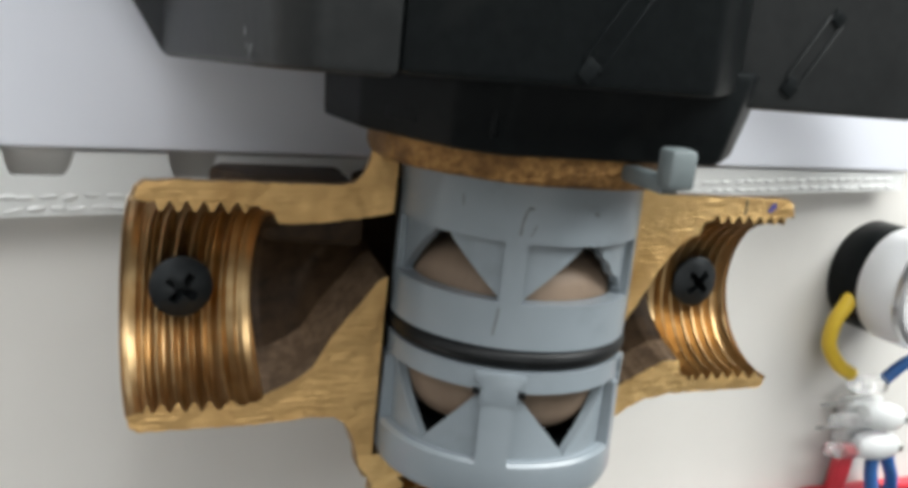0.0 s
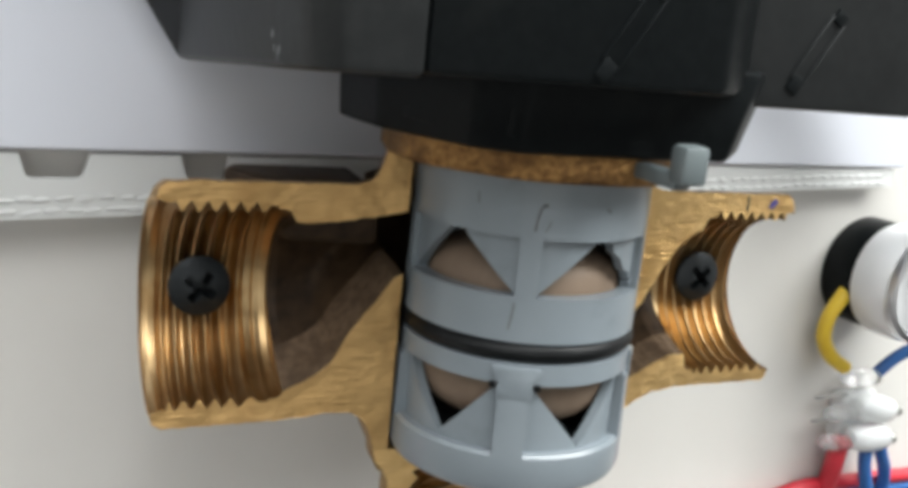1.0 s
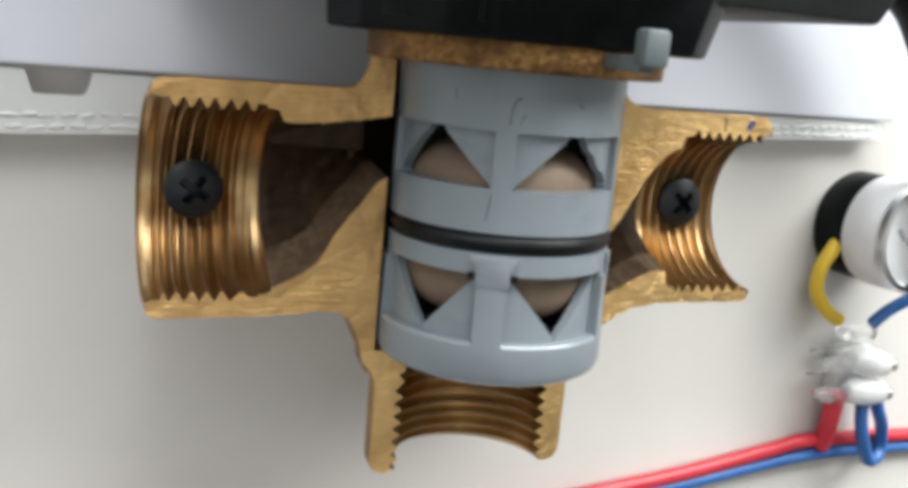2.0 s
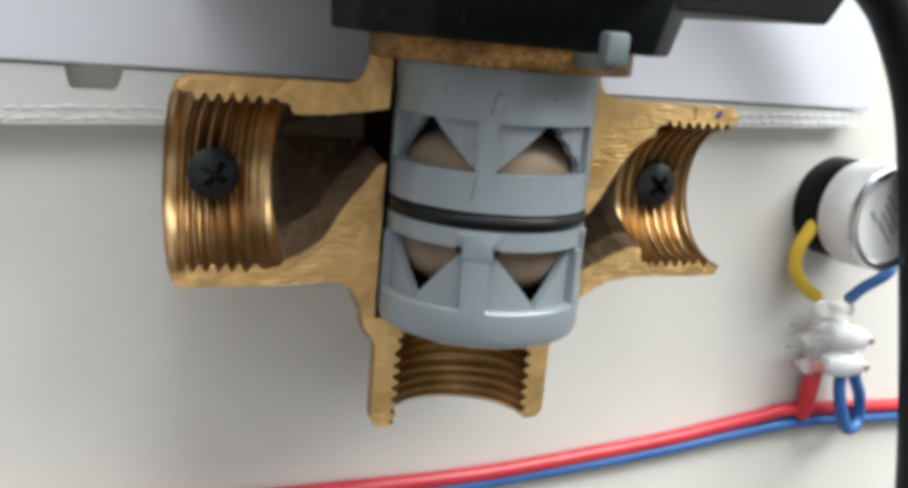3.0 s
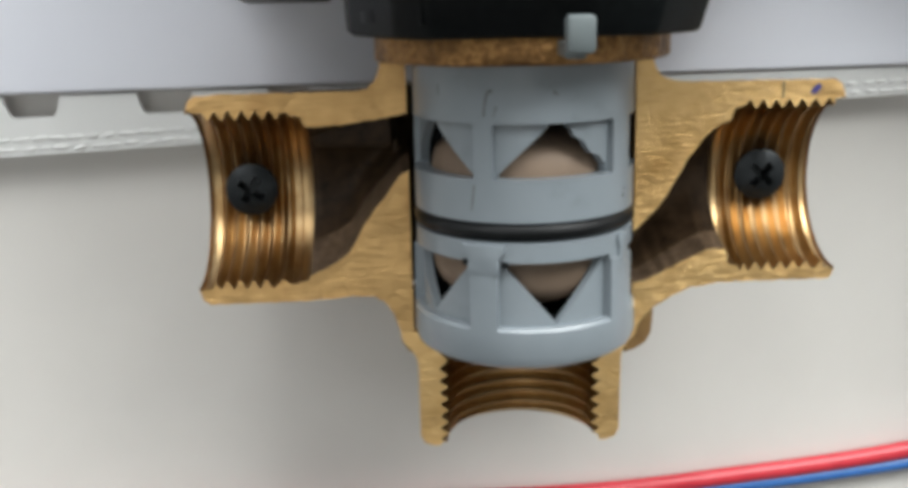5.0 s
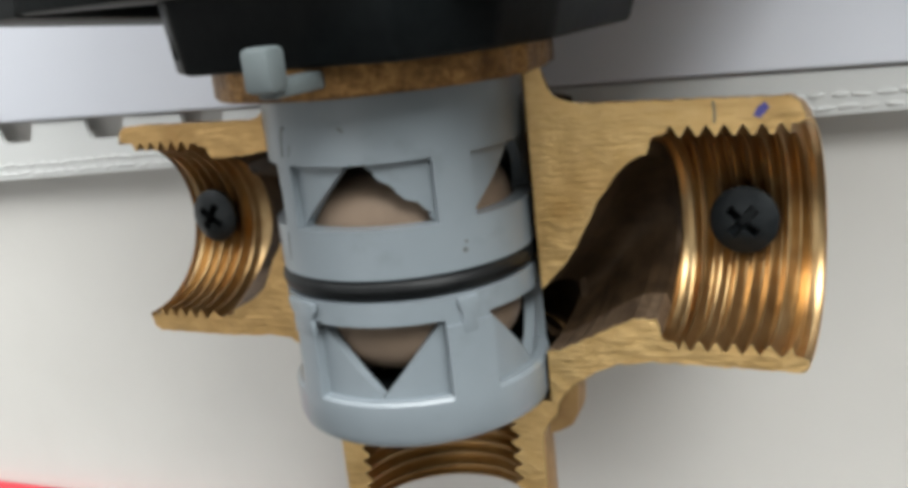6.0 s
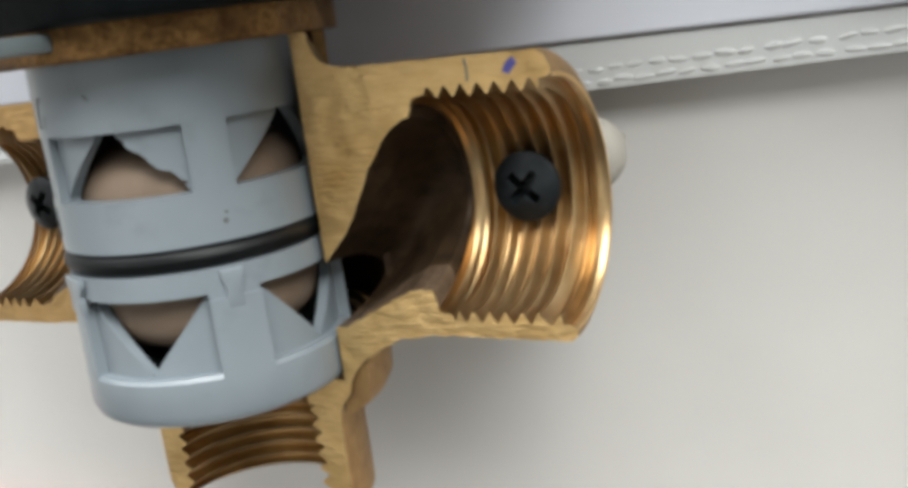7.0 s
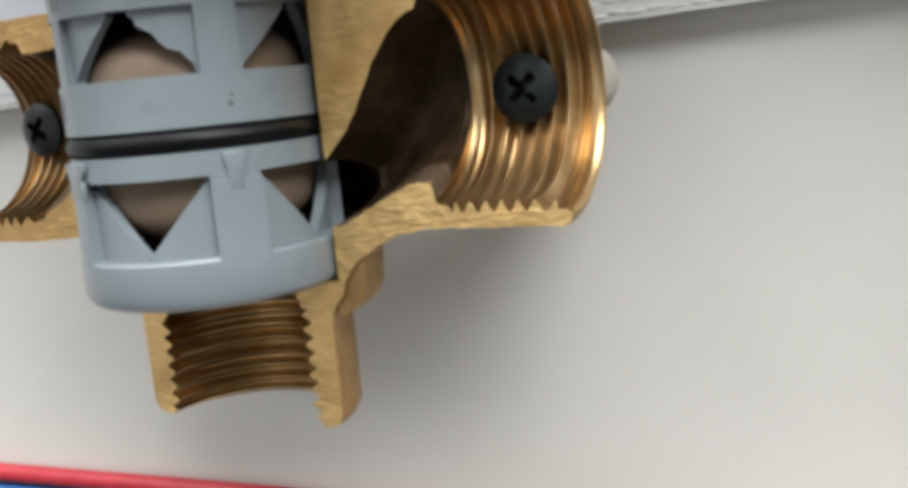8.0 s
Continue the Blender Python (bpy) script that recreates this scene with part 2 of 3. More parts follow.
slab("wall_west", -3.1, -3.0, -2.6, 1.0, 0, 2.75, REFLECTOR_WHITE, "unseen pale wall", "wall")
slab("wall_east", 3.0, 3.1, -2.6, 1.0, 0, 2.75, REFLECTOR_DARK, "unseen grey wall added to dim brass reflections", "wall")
slab("wall_north", -3.1, 3.1, 1.0, 1.1, 0, 2.75, WALLS, "unseen pale wall", "wall")
board = slab("display_board", -0.9, 0.9, 0.0, 0.02, 0.0, 2.2, BOARD, "cream laminated display board standing upright", "board", SLOPE)
board.location = (0, BOARD_Y, 0)


def on_board(x, z, out=0.0):
    """The place on the board at x along it, height z over the screws, out in front of it: millimetres."""
    return (x * MM * math.cos(radians(SLOPE)) + out * MM * math.sin(radians(SLOPE)), BOARD_Y + x * MM * math.sin(radians(SLOPE)) - out * MM * math.cos(radians(SLOPE)), O[2] + z * MM)


# white panel above the valve, with a clear edging strip under it
panel = thing("white_panel", "white plastic panel with rounded corners fixed on the board", "panel", on_board(0, 0), SLOPE)
part("sheet", box_bm(-180, 143, -6.0, 0, 16.7, 190, 1.2), PAPER, panel)
edging = thing("edging_strip", "clear plastic edging strip with a row of small bubbles", "strip", on_board(0, 0), SLOPE)
strip_pts = []
for x in np.arange(-178, 140, 0.5):
    strip_pts.append((x, 4.9 + 0.031 * (x + 80)))
top_pts = []
for x in np.arange(139.5, -178.5, -0.5):
    u = abs((x + 95 + 13) % 26 - 13)
    top_pts.append((x, 16.2 - (4.2 if u < 3.6 else 4.2 * math.sqrt(max(0, 1 - ((u - 3.6) / 1.6) ** 2)) if u < 5.2 else 0) * (1 if x < -40 else 0)))
flat = Matrix.Rotation(radians(90), 4, "X")
part("strip", prism_bm(strip_pts + top_pts, 3.8, 5.0, 0, flat), FILM, edging)
# a row of small blisters along the strip's lower seam
rows_v = bmesh.new()
for i in range(184):
    x = -176 + 3.4 * (i // 2) + 1.2 * (i % 2) + random.uniform(-0.5, 0.5)
    bmesh.ops.create_icosphere(rows_v, subdivisions=2, radius=0.75 * MM, matrix=Matrix.Translation((x * MM, -5.0 * MM, (8.1 - 2.0 * (i % 2) + 0.031 * (x + 80) + random.uniform(-0.2, 0.2)) * MM)) @ Matrix.Rotation(radians(random.uniform(-14, 4)), 4, "Y") @ Matrix.Diagonal((random.uniform(1.8, 2.5), 0.4, random.uniform(0.5, 0.75), 1)))
tagged(part("beaded_seam", rows_v, FILM, edging, "clear beaded seam"), kind="stuff")

# ---- the cut brass valve body ----
valve = thing("cutaway_valve", "cut-open brass three-way valve body with threaded ports, screwed to the board", "valve")
PITCH = 2.309


def thread(s, crest, root):
    """Radius of a thread at s pitches: rounded V."""
    u = abs((s % 1.0) - 0.5) * 2
    return root + (crest - root) * min(max((u - 0.12) / 0.76, 0), 1)


def helix(x):
    """How far the thread's turns lead along the port, fading out at the thread's two ends."""
    return -PITCH * ramp(x, [(-55, 0), (-52.5, 1), (-43, 1), (-40.8, 0), (39.6, 0), (42.0, 1), (53.5, 1), (56, 0)])


def arm(name, stations, outer, inner, mats, kinds, lip):
    """Half a tube with a wall, cut open at y = 0, lofted along x. outer(x): top, bottom, depth; inner(x, a): y, z at the angle a, from
    the top (0) over the back to the bottom (pi). kinds(x) tells the lining's material."""
    n_in, n_out = 100, 40
    verts, faces, index = [], [], []
    for x in stations:
        ring = []
        top, bottom, deep = outer(x)
        for i in range(n_in + 1):
            a = math.pi * i / n_in
            ring.append((x + helix(x) * a / (2 * math.pi), *inner(x, a)))
        for i in range(n_out + 1):
            a = math.pi * (1 - i / n_out)
            y, crown = deep * math.sin(a), min(top, 18.7)
            ring.append((x, y, (crown + bottom) / 2 + (crown - bottom) / 2 * math.cos(a) + (top - crown) * max(0, 1 - y / 5) * (a < 1.5)))
        verts += ring
    n = n_in + n_out + 2
    for s in range(len(stations) - 1):
        for i in range(n):
            j = (i + 1) % n
            faces.append((s * n + i, s * n + j, (s + 1) * n + j, (s + 1) * n + i))
            k = kinds(0.5 * (stations[s] + stations[s + 1]))
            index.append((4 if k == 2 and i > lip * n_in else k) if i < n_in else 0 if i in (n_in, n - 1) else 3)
    for s in (0, len(stations) - 1):
        for i in range(n_in):
            k = n_in + 1 + round((n_in - i) / n_in * n_out)
            k2 = n_in + 1 + round((n_in - i - 1) / n_in * n_out)
            quad = [s * n + i, s * n + i + 1, s * n + k2, s * n + k]
            faces.append(list(dict.fromkeys(quad)))
            index.append(0)
    return mesh_object(name, verts, faces, mats, index, valve, sharp=28)


def half(top, bottom, deep, a):
    return deep * math.sin(a), (top + bottom) / 2 + (top - bottom) / 2 * math.cos(a)


def lipped(top, bottom, deep, a, power):
    """The same half round, but leaving its lower edge at a flat slant."""
    y, z = half(top, bottom, deep, a)
    return (deep * math.sin(a) ** power if a > math.pi / 2 else y), z


# left arm: the port's thread, then a passage that rises to the upper windows
L_TOP = [(-56.9, 15.4), (-56.4, 17.6), (-55.5, 18.3), (-52, 18.6), (-28, 18.6), (-26, 19.0), (-24.4, 20.4), (-23.6, 22.5), (-23.4, 25)]
L_BOT = [(-56.9, -15.4), (-56.4, -17.8), (-55, -18.5), (-38, -18.4), (-30, -17.8), (-26, -18.0), (-24, -19.2), (-22.6, -21.5), (-22.0, -23.4), (-21.7, -24.88), (-19.0, -24.88)]
L_DEEP = [(-56.9, 15.4), (-56.4, 17.4), (-55, 18.3), (-38, 18.3), (-30, 18.0), (-24, 20), (-19, 22)]
L_IN_TOP = [(-37.4, 14.3), (-37.0, 12.8), (-34, 12.6), (-28, 13.2), (-19, 14.6)]
L_IN_BOT = [(-37.4, -13.8), (-36.5, -13.4), (-33, -11.8), (-30, -9.6), (-27, -4.2), (-23, 0.8), (-20.5, 4.2), (-19, 4.8)]
L_IN_DEEP = [(-37.4, 14.0), (-36, 13.4), (-30, 14.5), (-19, 17.5)]


def left_inner(x, a):
    if x < -37.2:
        if x > -41.2:
            r = ramp(x, [(-41.2, 14.6), (-40.8, 15.2), (-39.6, 15.2), (-39.2, 14.7), (-38.2, 14.7), (-37.2, 14.2)])
        elif x < -54.4:
            r = 15.5 + max(0, (-55.6 - x) * 0.5)
        else:
            r = thread(x / PITCH, 14.2, 15.7)
        return half(r, -r, r, a)
    return lipped(ramp(x, L_IN_TOP) + rough(x, 5), ramp(x, L_IN_BOT) + rough(x, 6), ramp(x, L_IN_DEEP), a, 2.0)


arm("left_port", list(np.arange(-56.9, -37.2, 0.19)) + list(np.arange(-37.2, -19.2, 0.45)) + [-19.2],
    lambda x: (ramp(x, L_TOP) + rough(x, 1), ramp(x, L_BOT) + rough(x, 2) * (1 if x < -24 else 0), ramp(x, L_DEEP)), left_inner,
    [BRASS_CUT, BRASS_THREAD, SHADED_PATINA, BRASS_CAST, LIP_LIT], lambda x: 1 if x < -37.2 else 2, 0.72)

# right arm: its passage falls to the lower windows
R_TOP = [(20.0, 25), (23.2, 24), (23.6, 21.5), (24.8, 19.8), (27, 19.0), (30, 18.8), (55.0, 18.6), (56.4, 17.8), (57.0, 16.6), (57.2, 15.2)]
R_BOT = [(19.4, -24.88), (21.7, -24.88), (22.5, -23.6), (24.5, -21.6), (28, -19.6), (31, -18.2), (37, -17.4), (56.0, -17.4), (56.9, -16.8), (57.2, -15.2)]
R_DEEP = [(19, 23), (26, 21), (30, 18.0), (54.5, 18.3), (56.0, 17.4), (57.2, 15.2)]
R_IN_TOP = [(19, -8.6), (20.5, -7.6), (22.5, -5.6), (25, -3.0), (27.5, 1.0), (30, 5.6), (33, 9.4), (35, 11.0), (37.3, 12.0), (37.6, 13.6)]
R_IN_BOT = [(19, -17.2), (22, -16.8), (26, -15.0), (32, -12.0), (34, -11.2), (37.3, -11.0), (37.6, -13.6)]
R_IN_DEEP = [(19, 14.2), (26, 14.6), (32, 14.2), (37.3, 13.4), (37.6, 13.8)]


def right_inner(x, a):
    if x > 37.6:
        if x < 39.6:
            r = ramp(x, [(37.6, 13.8), (38.4, 14.2), (39.2, 14.2), (39.6, 14.6)])
        elif x > 55.4:
            r = 15.2 + max(0, (x - 56.2) * 0.5)
        else:
            r = thread(x / PITCH, 13.9, 15.3)
        return half(r, -r, r, a)
    return lipped(ramp(x, R_IN_TOP) + rough(x, 7, 0.3), ramp(x, R_IN_BOT) + rough(x, 8, 0.3), ramp(x, R_IN_DEEP), a, 1.6)


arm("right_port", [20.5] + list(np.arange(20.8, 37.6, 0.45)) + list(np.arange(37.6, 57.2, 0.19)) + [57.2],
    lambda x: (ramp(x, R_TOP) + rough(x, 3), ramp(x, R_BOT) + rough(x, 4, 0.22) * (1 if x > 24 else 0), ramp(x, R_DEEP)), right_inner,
    [BRASS_CUT_LIT, BRASS_THREAD, SHADED_PATINA, BRASS_CAST, LIP_LIT], lambda x: 1 if x > 37.6 else 2, 0.8)


def half_lathe(name, inner, outer, mats, kind, zs, step=36, start=0.0):
    """Half a ring round the spindle behind the cut plane, with radius inner(z, a), outer(z)."""
    verts, faces, index = [], [], []
    n = step + 1
    for z in zs:
        lead = -PITCH * ramp(z, [(-47, 0), (-45.4, 1), (-31, 1), (-29, 0)])
        verts += [(inner(z, a) * math.cos(a), inner(z, a) * math.sin(a), z + lead * a / (2 * math.pi)) for a in np.linspace(start, math.pi - start, n)]
        verts += [(outer(z) * math.cos(a), outer(z) * math.sin(a), z) for a in np.linspace(start, math.pi - start, n)]
    w = 2 * n
    for s in range(len(zs) - 1):
        b, t = s * w, (s + 1) * w
        for i in range(n - 1):
            faces.append((b + i, b + i + 1, t + i + 1, t + i)), index.append(kind)
            faces.append((b + n + i, b + n + i + 1, t + n + i + 1, t + n + i)), index.append(3)
        for i in (0, n - 1):
            faces.append((b + i, b + n + i, t + n + i, t + i)), index.append(0)
    for b in (0, (len(zs) - 1) * w):
        for i in range(n - 1):
            faces.append((b + i, b + i + 1, b + n + i + 1, b + n + i)), index.append(0)
    return mesh_object(name, verts, faces, mats, index, valve, sharp=28)


def low_inner(z, a):
    if z > -29.0:
        return 13.2 if z < -27.8 else 12.6
    if z < -45.9:
        return 14.2 + (-45.9 - z) * 0.5
    return thread(z / PITCH, 13.3, 14.7)


LOW_OUT = [(-47.4, 16.0), (-46.8, 17.7), (-45.3, 18.5), (-31.5, 18.6), (-30.2, 18.8), (-28.6, 19.6), (-26.8, 21.2), (-24.5, 21.7)]
half_lathe("lower_port", low_inner, lambda z: ramp(z, LOW_OUT), [BRASS_CUT_LIT, BRASS_THREAD, SHADED_PATINA, BRASS_CAST], 1,
           list(np.arange(-47.4, -24.9, 0.19)) + [-24.9], 80)
# the round shoulder of the casting over the lower port, behind the cut
SHOULDER = [(-30.4, 18.0), (-29.8, 19.8), (-28.6, 21.8), (-26.8, 22.8), (-23.0, 23.1), (-19.0, 22.8), (-17.0, 20.2)]
shoulder = half_lathe("shoulder", lambda z, a: 18.2 if z < -25 else 20.4, lambda z: ramp(z, SHOULDER), [BRASS_CAST, BRASS_CAST, SHADED_PATINA, BRASS_CAST], 2,
           list(np.arange(-30.4, -17.0, 0.6)) + [-17.0], 60, radians(1.6))
shoulder.location.x = 1.4 * MM
# the wall of the middle chamber behind the cage
CH = []
for z0, z1 in ((-18.6, 18.0),):
    for i in range(30):
        a, b = radians(32 + 116 * i / 30), radians(32 + 116 * (i + 1) / 30)
        CH.append([(r * math.cos(c), r * math.sin(c), z) for c, r, z in ((a, 25.0, z0), (b, 25.0, z0), (b, 25.0, z1), (a, 25.0, z1))])
        CH.append([(r * math.cos(c), r * math.sin(c), z) for c, r, z in ((a, 26.0, z0), (b, 26.0, z0), (b, 26.0, z1), (a, 26.0, z1))])
        for z in (z0, z1):
            CH.append([(r * math.cos(c), r * math.sin(c), z) for c, r in ((a, 19.9), (b, 19.9), (b, 26.0), (a, 26.0))])
    for a in (radians(32), radians(148)):
        CH.append([(r * math.cos(a), r * math.sin(a), z) for r, z in ((25.0, z0), (26.0, z0), (26.0, z1), (25.0, z1))])
mesh_object("chamber_wall", [v for q in CH for v in q], [tuple(range(4 * k, 4 * k + 4)) for k in range(len(CH))], SHADED_PATINA, None, valve)
# the round neck under the flange
NECK = []
for i in range(30):
    a, b = radians(34 + 112 * i / 30), radians(34 + 112 * (i + 1) / 30)
    for r in (19.6, 21.4):
        NECK.append([(r * math.cos(c), r * math.sin(c), z) for c, z in ((a, 17.5), (b, 17.5), (b, 24.2), (a, 24.2))])
    for z in (17.5, 24.2):
        NECK.append([(r * math.cos(c), r * math.sin(c), z) for c, r in ((a, 19.6), (b, 19.6), (b, 21.4), (a, 21.4))])
for a in (radians(34), radians(146)):
    NECK.append([(r * math.cos(a), r * math.sin(a), z) for r, z in ((19.6, 17.5), (21.4, 17.5), (21.4, 24.2), (19.6, 24.2))])
mesh_object("neck", [v for q in NECK for v in q], [tuple(range(4 * k, 4 * k + 4)) for k in range(len(NECK))], BRASS_CAST, None, valve)
# added dark block stands in for the shade on the left arm's top
shade_block = prism_bm([(-43, 24), (-36, 8), (-22, 5), (-20, 28), (-41, 28)], 8, 16.6, 1.0)
part("shade_block", shade_block, SHADED_PATINA, valve, "dark block standing in for shade on the arm's top")
# the round flange that carries the drive
FLANGE = [(-23.7, 0), (-24.1, -6.6)] + [(24.9 * math.sin(radians(d)), -1.0 - 24.9 * math.cos(radians(d))) for d in range(-72, 73, 6)] + [(24.3, -6.8), (23.7, 0)] + [(23.2 * math.sin(radians(d)), 23.2 * math.cos(radians(d))) for d in range(84, -85, -8)]
plate = prism_bm([(x + 0.25 * math.sin(3.1 * i), y + 0.25 * math.cos(5.3 * i)) for i, (x, y) in enumerate(FLANGE)], 23.9, 29.4, 0.55)
part("flange", plate, BRASS_ROUGH, valve, "rough unpolished brown brass flange", sharp=50)

# ---- the grey cage with its windows, the ball inside and the rubber ring ----
cage = thing("valve_cage", "grey plastic cage insert with triangular windows inside the brass body", "valve insert", (0.6 * MM, -1.9 * MM, O[2]))
R_OUT, R_REC, R_WALL = 18.7, 17.6, 16.1


def polar(deg, r, z):
    a = radians(deg)
    return (r * math.sin(a), -r * math.cos(a), z)


class Shell:
    def __init__(self):
        self.v, self.f = [], []

    def quad(self, *pts):
        k = len(self.v)
        self.v += pts
        self.f.append(tuple(range(k, k + len(pts))))

    def sheet(self, a0, a1, z0, z1, r, steps=None):
        """A piece of a cylinder between two angles and two heights."""
        steps = steps or max(1, int(abs(a1 - a0) / 3))
        for i in range(steps):
            p, q = a0 + (a1 - a0) * i / steps, a0 + (a1 - a0) * (i + 1) / steps
            self.quad(polar(p, r, z0), polar(q, r, z0), polar(q, r, z1), polar(p, r, z1))

    def band(self, a0, a1, z, r0, r1):
        steps = max(1, int(abs(a1 - a0) / 3))
        for i in range(steps):
            p, q = a0 + (a1 - a0) * i / steps, a0 + (a1 - a0) * (i + 1) / steps
            self.quad(polar(p, r0, z), polar(q, r0, z), polar(q, r1, z), polar(p, r1, z))

    def window(self, a0, a1, z0, z1, left, right):
        """A sunk field with an opening that runs from left(z) to right(z) degrees."""
        for a in (a0, a1):
            self.quad(polar(a, R_OUT, z0), polar(a, R_OUT, z1), polar(a, R_REC, z1), polar(a, R_REC, z0))
        self.band(a0, a1, z0, R_OUT, R_REC), self.band(a0, a1, z1, R_OUT, R_REC)
        rows = np.linspace(z0, z1, 27)
        for za, zb in zip(rows, rows[1:]):
            la, lb, ra, rb = left(za), left(zb), right(za), right(zb)
            for i in range(10):
                u, w = i / 10, (i + 1) / 10
                self.quad(polar(a0 + (la - a0) * u, R_REC, za), polar(a0 + (la - a0) * w, R_REC, za), polar(a0 + (lb - a0) * w, R_REC, zb), polar(a0 + (lb - a0) * u, R_REC, zb))
                self.quad(polar(ra + (a1 - ra) * u, R_REC, za), polar(ra + (a1 - ra) * w, R_REC, za), polar(rb + (a1 - rb) * w, R_REC, zb), polar(rb + (a1 - rb) * u, R_REC, zb))
            for e0, e1 in ((la, lb), (ra, rb)):
                self.quad(polar(e0, R_REC, za), polar(e1, R_REC, zb), polar(e1, R_WALL, zb), polar(e0, R_WALL, za))
        for z in (z0, z1):
            self.band(left(z), right(z), z, R_REC, R_WALL)


FIELDS = [(-96, -31), (-21, 44), (61, 126), (136, 254)]
s = Shell()
s.sheet(0, 360, 14.8, 25.0, R_OUT, 120)
s.sheet(0, 360, -0.7, 6.1, R_OUT, 120)
s.band(0, 360, -0.7, R_OUT, 17.0), s.band(0, 360, -3.9, R_OUT, 17.0)
s.sheet(0, 360, -3.9, -0.7, 17.0, 120)
s.sheet(0, 360, -7.2, -3.9, R_OUT, 120)
for (a0, a1), (b0, b1) in zip(FIELDS, FIELDS[1:] + [(264, 329)]):
    s.sheet(a1, b0, 6.1, 14.8, R_OUT)
    s.sheet(a1 - 2, b0 + 2, -18.0, -7.2, R_OUT)


def chip(z, mid):
    """A broken edge on the window between the two front posts."""
    return (2.2 * noise.noise((z * 2.3, 0.4, mid)) + (3.0 if 7.2 < z < 9.4 else 0.0)) if mid == 11.5 and 6.6 < z < 13.8 else 0.0


for a0, a1 in FIELDS:
    mid, wide = (a0 + a1) / 2, (a1 - a0) / 2
    s.window(a0, a1, 6.1, 14.8, lambda z: mid - 5.0 - (wide - 6.2) * min(1, max(0, (14.2 - z) / 7.6)), lambda z: mid + 5.0 + chip(z, mid) + (wide - 6.2) * min(1, max(0, (14.2 - z) / 7.6)))
    s.window(a0 + 2, a1 - 2, -18.0, -7.2, lambda z: mid - 0.4 - (wide - 2.6) * min(1, max(0, (z + 17.5) / 10.1)), lambda z: mid + 0.4 + (wide - 2.6) * min(1, max(0, (z + 17.5) / 10.1)))
# the lower rim, with a rounded foot
RIM = [(R_OUT - 0.9, -18.0), (R_OUT + 0.2, -18.05), (R_OUT + 0.6, -18.5), (R_OUT + 0.7, -23.0), (R_OUT + 0.2, -24.3), (R_OUT - 0.8, -25.0), (13.0, -25.0)]
for (r0, z0), (r1, z1) in zip(RIM, RIM[1:]):
    for i in range(120):
        s.quad(polar(3 * i, r0, z0), polar(3 * i + 3, r0, z0), polar(3 * i + 3, r1, z1), polar(3 * i, r1, z1))
# added black discs close the cage so that its inside stays dark
for z, r in ((-19.5, 17.6), (20.0, 17.6)):
    part("dark_disc", lathe_bm([(0, z), (r, z), (r, z + 1.2), (0, z + 1.2)], 64), BLACK, cage, "added black disc that keeps the cage's inside dark")
# added black fins stop light showing through from the far windows
for deg in (-26, 52.5, 131, 259):
    part("light_stop", prism_bm([(-0.6, -17.2), (0.6, -17.2), (0.6, -8), (-0.6, -8)], -18.2, 19.8, 0, Matrix.Rotation(radians(deg), 4, "Z")), BLACK, cage, "added black fin that stops light through the cage")
shell = mesh_object("shell", s.v, s.f, GREY, None, cage, sharp=30)
part("ball", lathe_bm([(15.95 * max(0, 1 - abs(u) ** 6) ** 0.4, 15.3 * u - 2.0) for u in np.sin(np.linspace(math.pi / 2, -math.pi / 2, 40))], 64), BALL, cage, "taupe plastic ball seen through the windows")
part("rubber_ring", lathe_bm([(17.3 + 1.75 * math.cos(a), -2.3 + 1.6 * math.sin(a)) for a in np.linspace(0, 2 * math.pi, 17)], 96), RUBBER, cage, "black rubber sealing ring")
# the lower posts stand flush with the rim
for a0, a1 in ((-33, -19), (42, 63), (124, 138), (252, 266)):
    p = Shell()
    for e in (a0, a1):
        p.quad(polar(e, R_OUT + 0.62, -18.6), polar(e, R_OUT + 0.45, -8.0), polar(e, R_OUT - 0.05, -8.0), polar(e, R_OUT - 0.05, -18.6))
    for i in range(6):
        u, w = a0 + (a1 - a0) * i / 6, a0 + (a1 - a0) * (i + 1) / 6
        p.quad(polar(u, R_OUT + 0.62, -18.6), polar(w, R_OUT + 0.62, -18.6), polar(w, R_OUT + 0.45, -8.0), polar(u, R_OUT + 0.45, -8.0))
        p.quad(polar(u, R_OUT + 0.45, -8.0), polar(w, R_OUT + 0.45, -8.0), polar(w, R_OUT - 0.05, -8.0), polar(u, R_OUT - 0.05, -8.0))
    mesh_object("post", p.v, p.f, GREY, None, cage)
# the catches on the posts
for deg, w in ((-26.0, 1.0), (52.5, 0.42)):
    hook = [(-2.6 * w, -9.4), (2.6 * w, -9.4), (2.7 * w, -7.6), (2.4 * w, -6.8), (3.6 * w, -5.4), (3.6 * w, -4.3), (-3.6 * w, -4.3), (-3.6 * w, -5.4), (-2.4 * w, -6.8), (-2.7 * w, -7.6)]
    part("catch", prism_bm(hook, 18.5, 19.2, 0.15, Matrix.Rotation(radians(deg), 4, "Z") @ flat), GREY, cage)
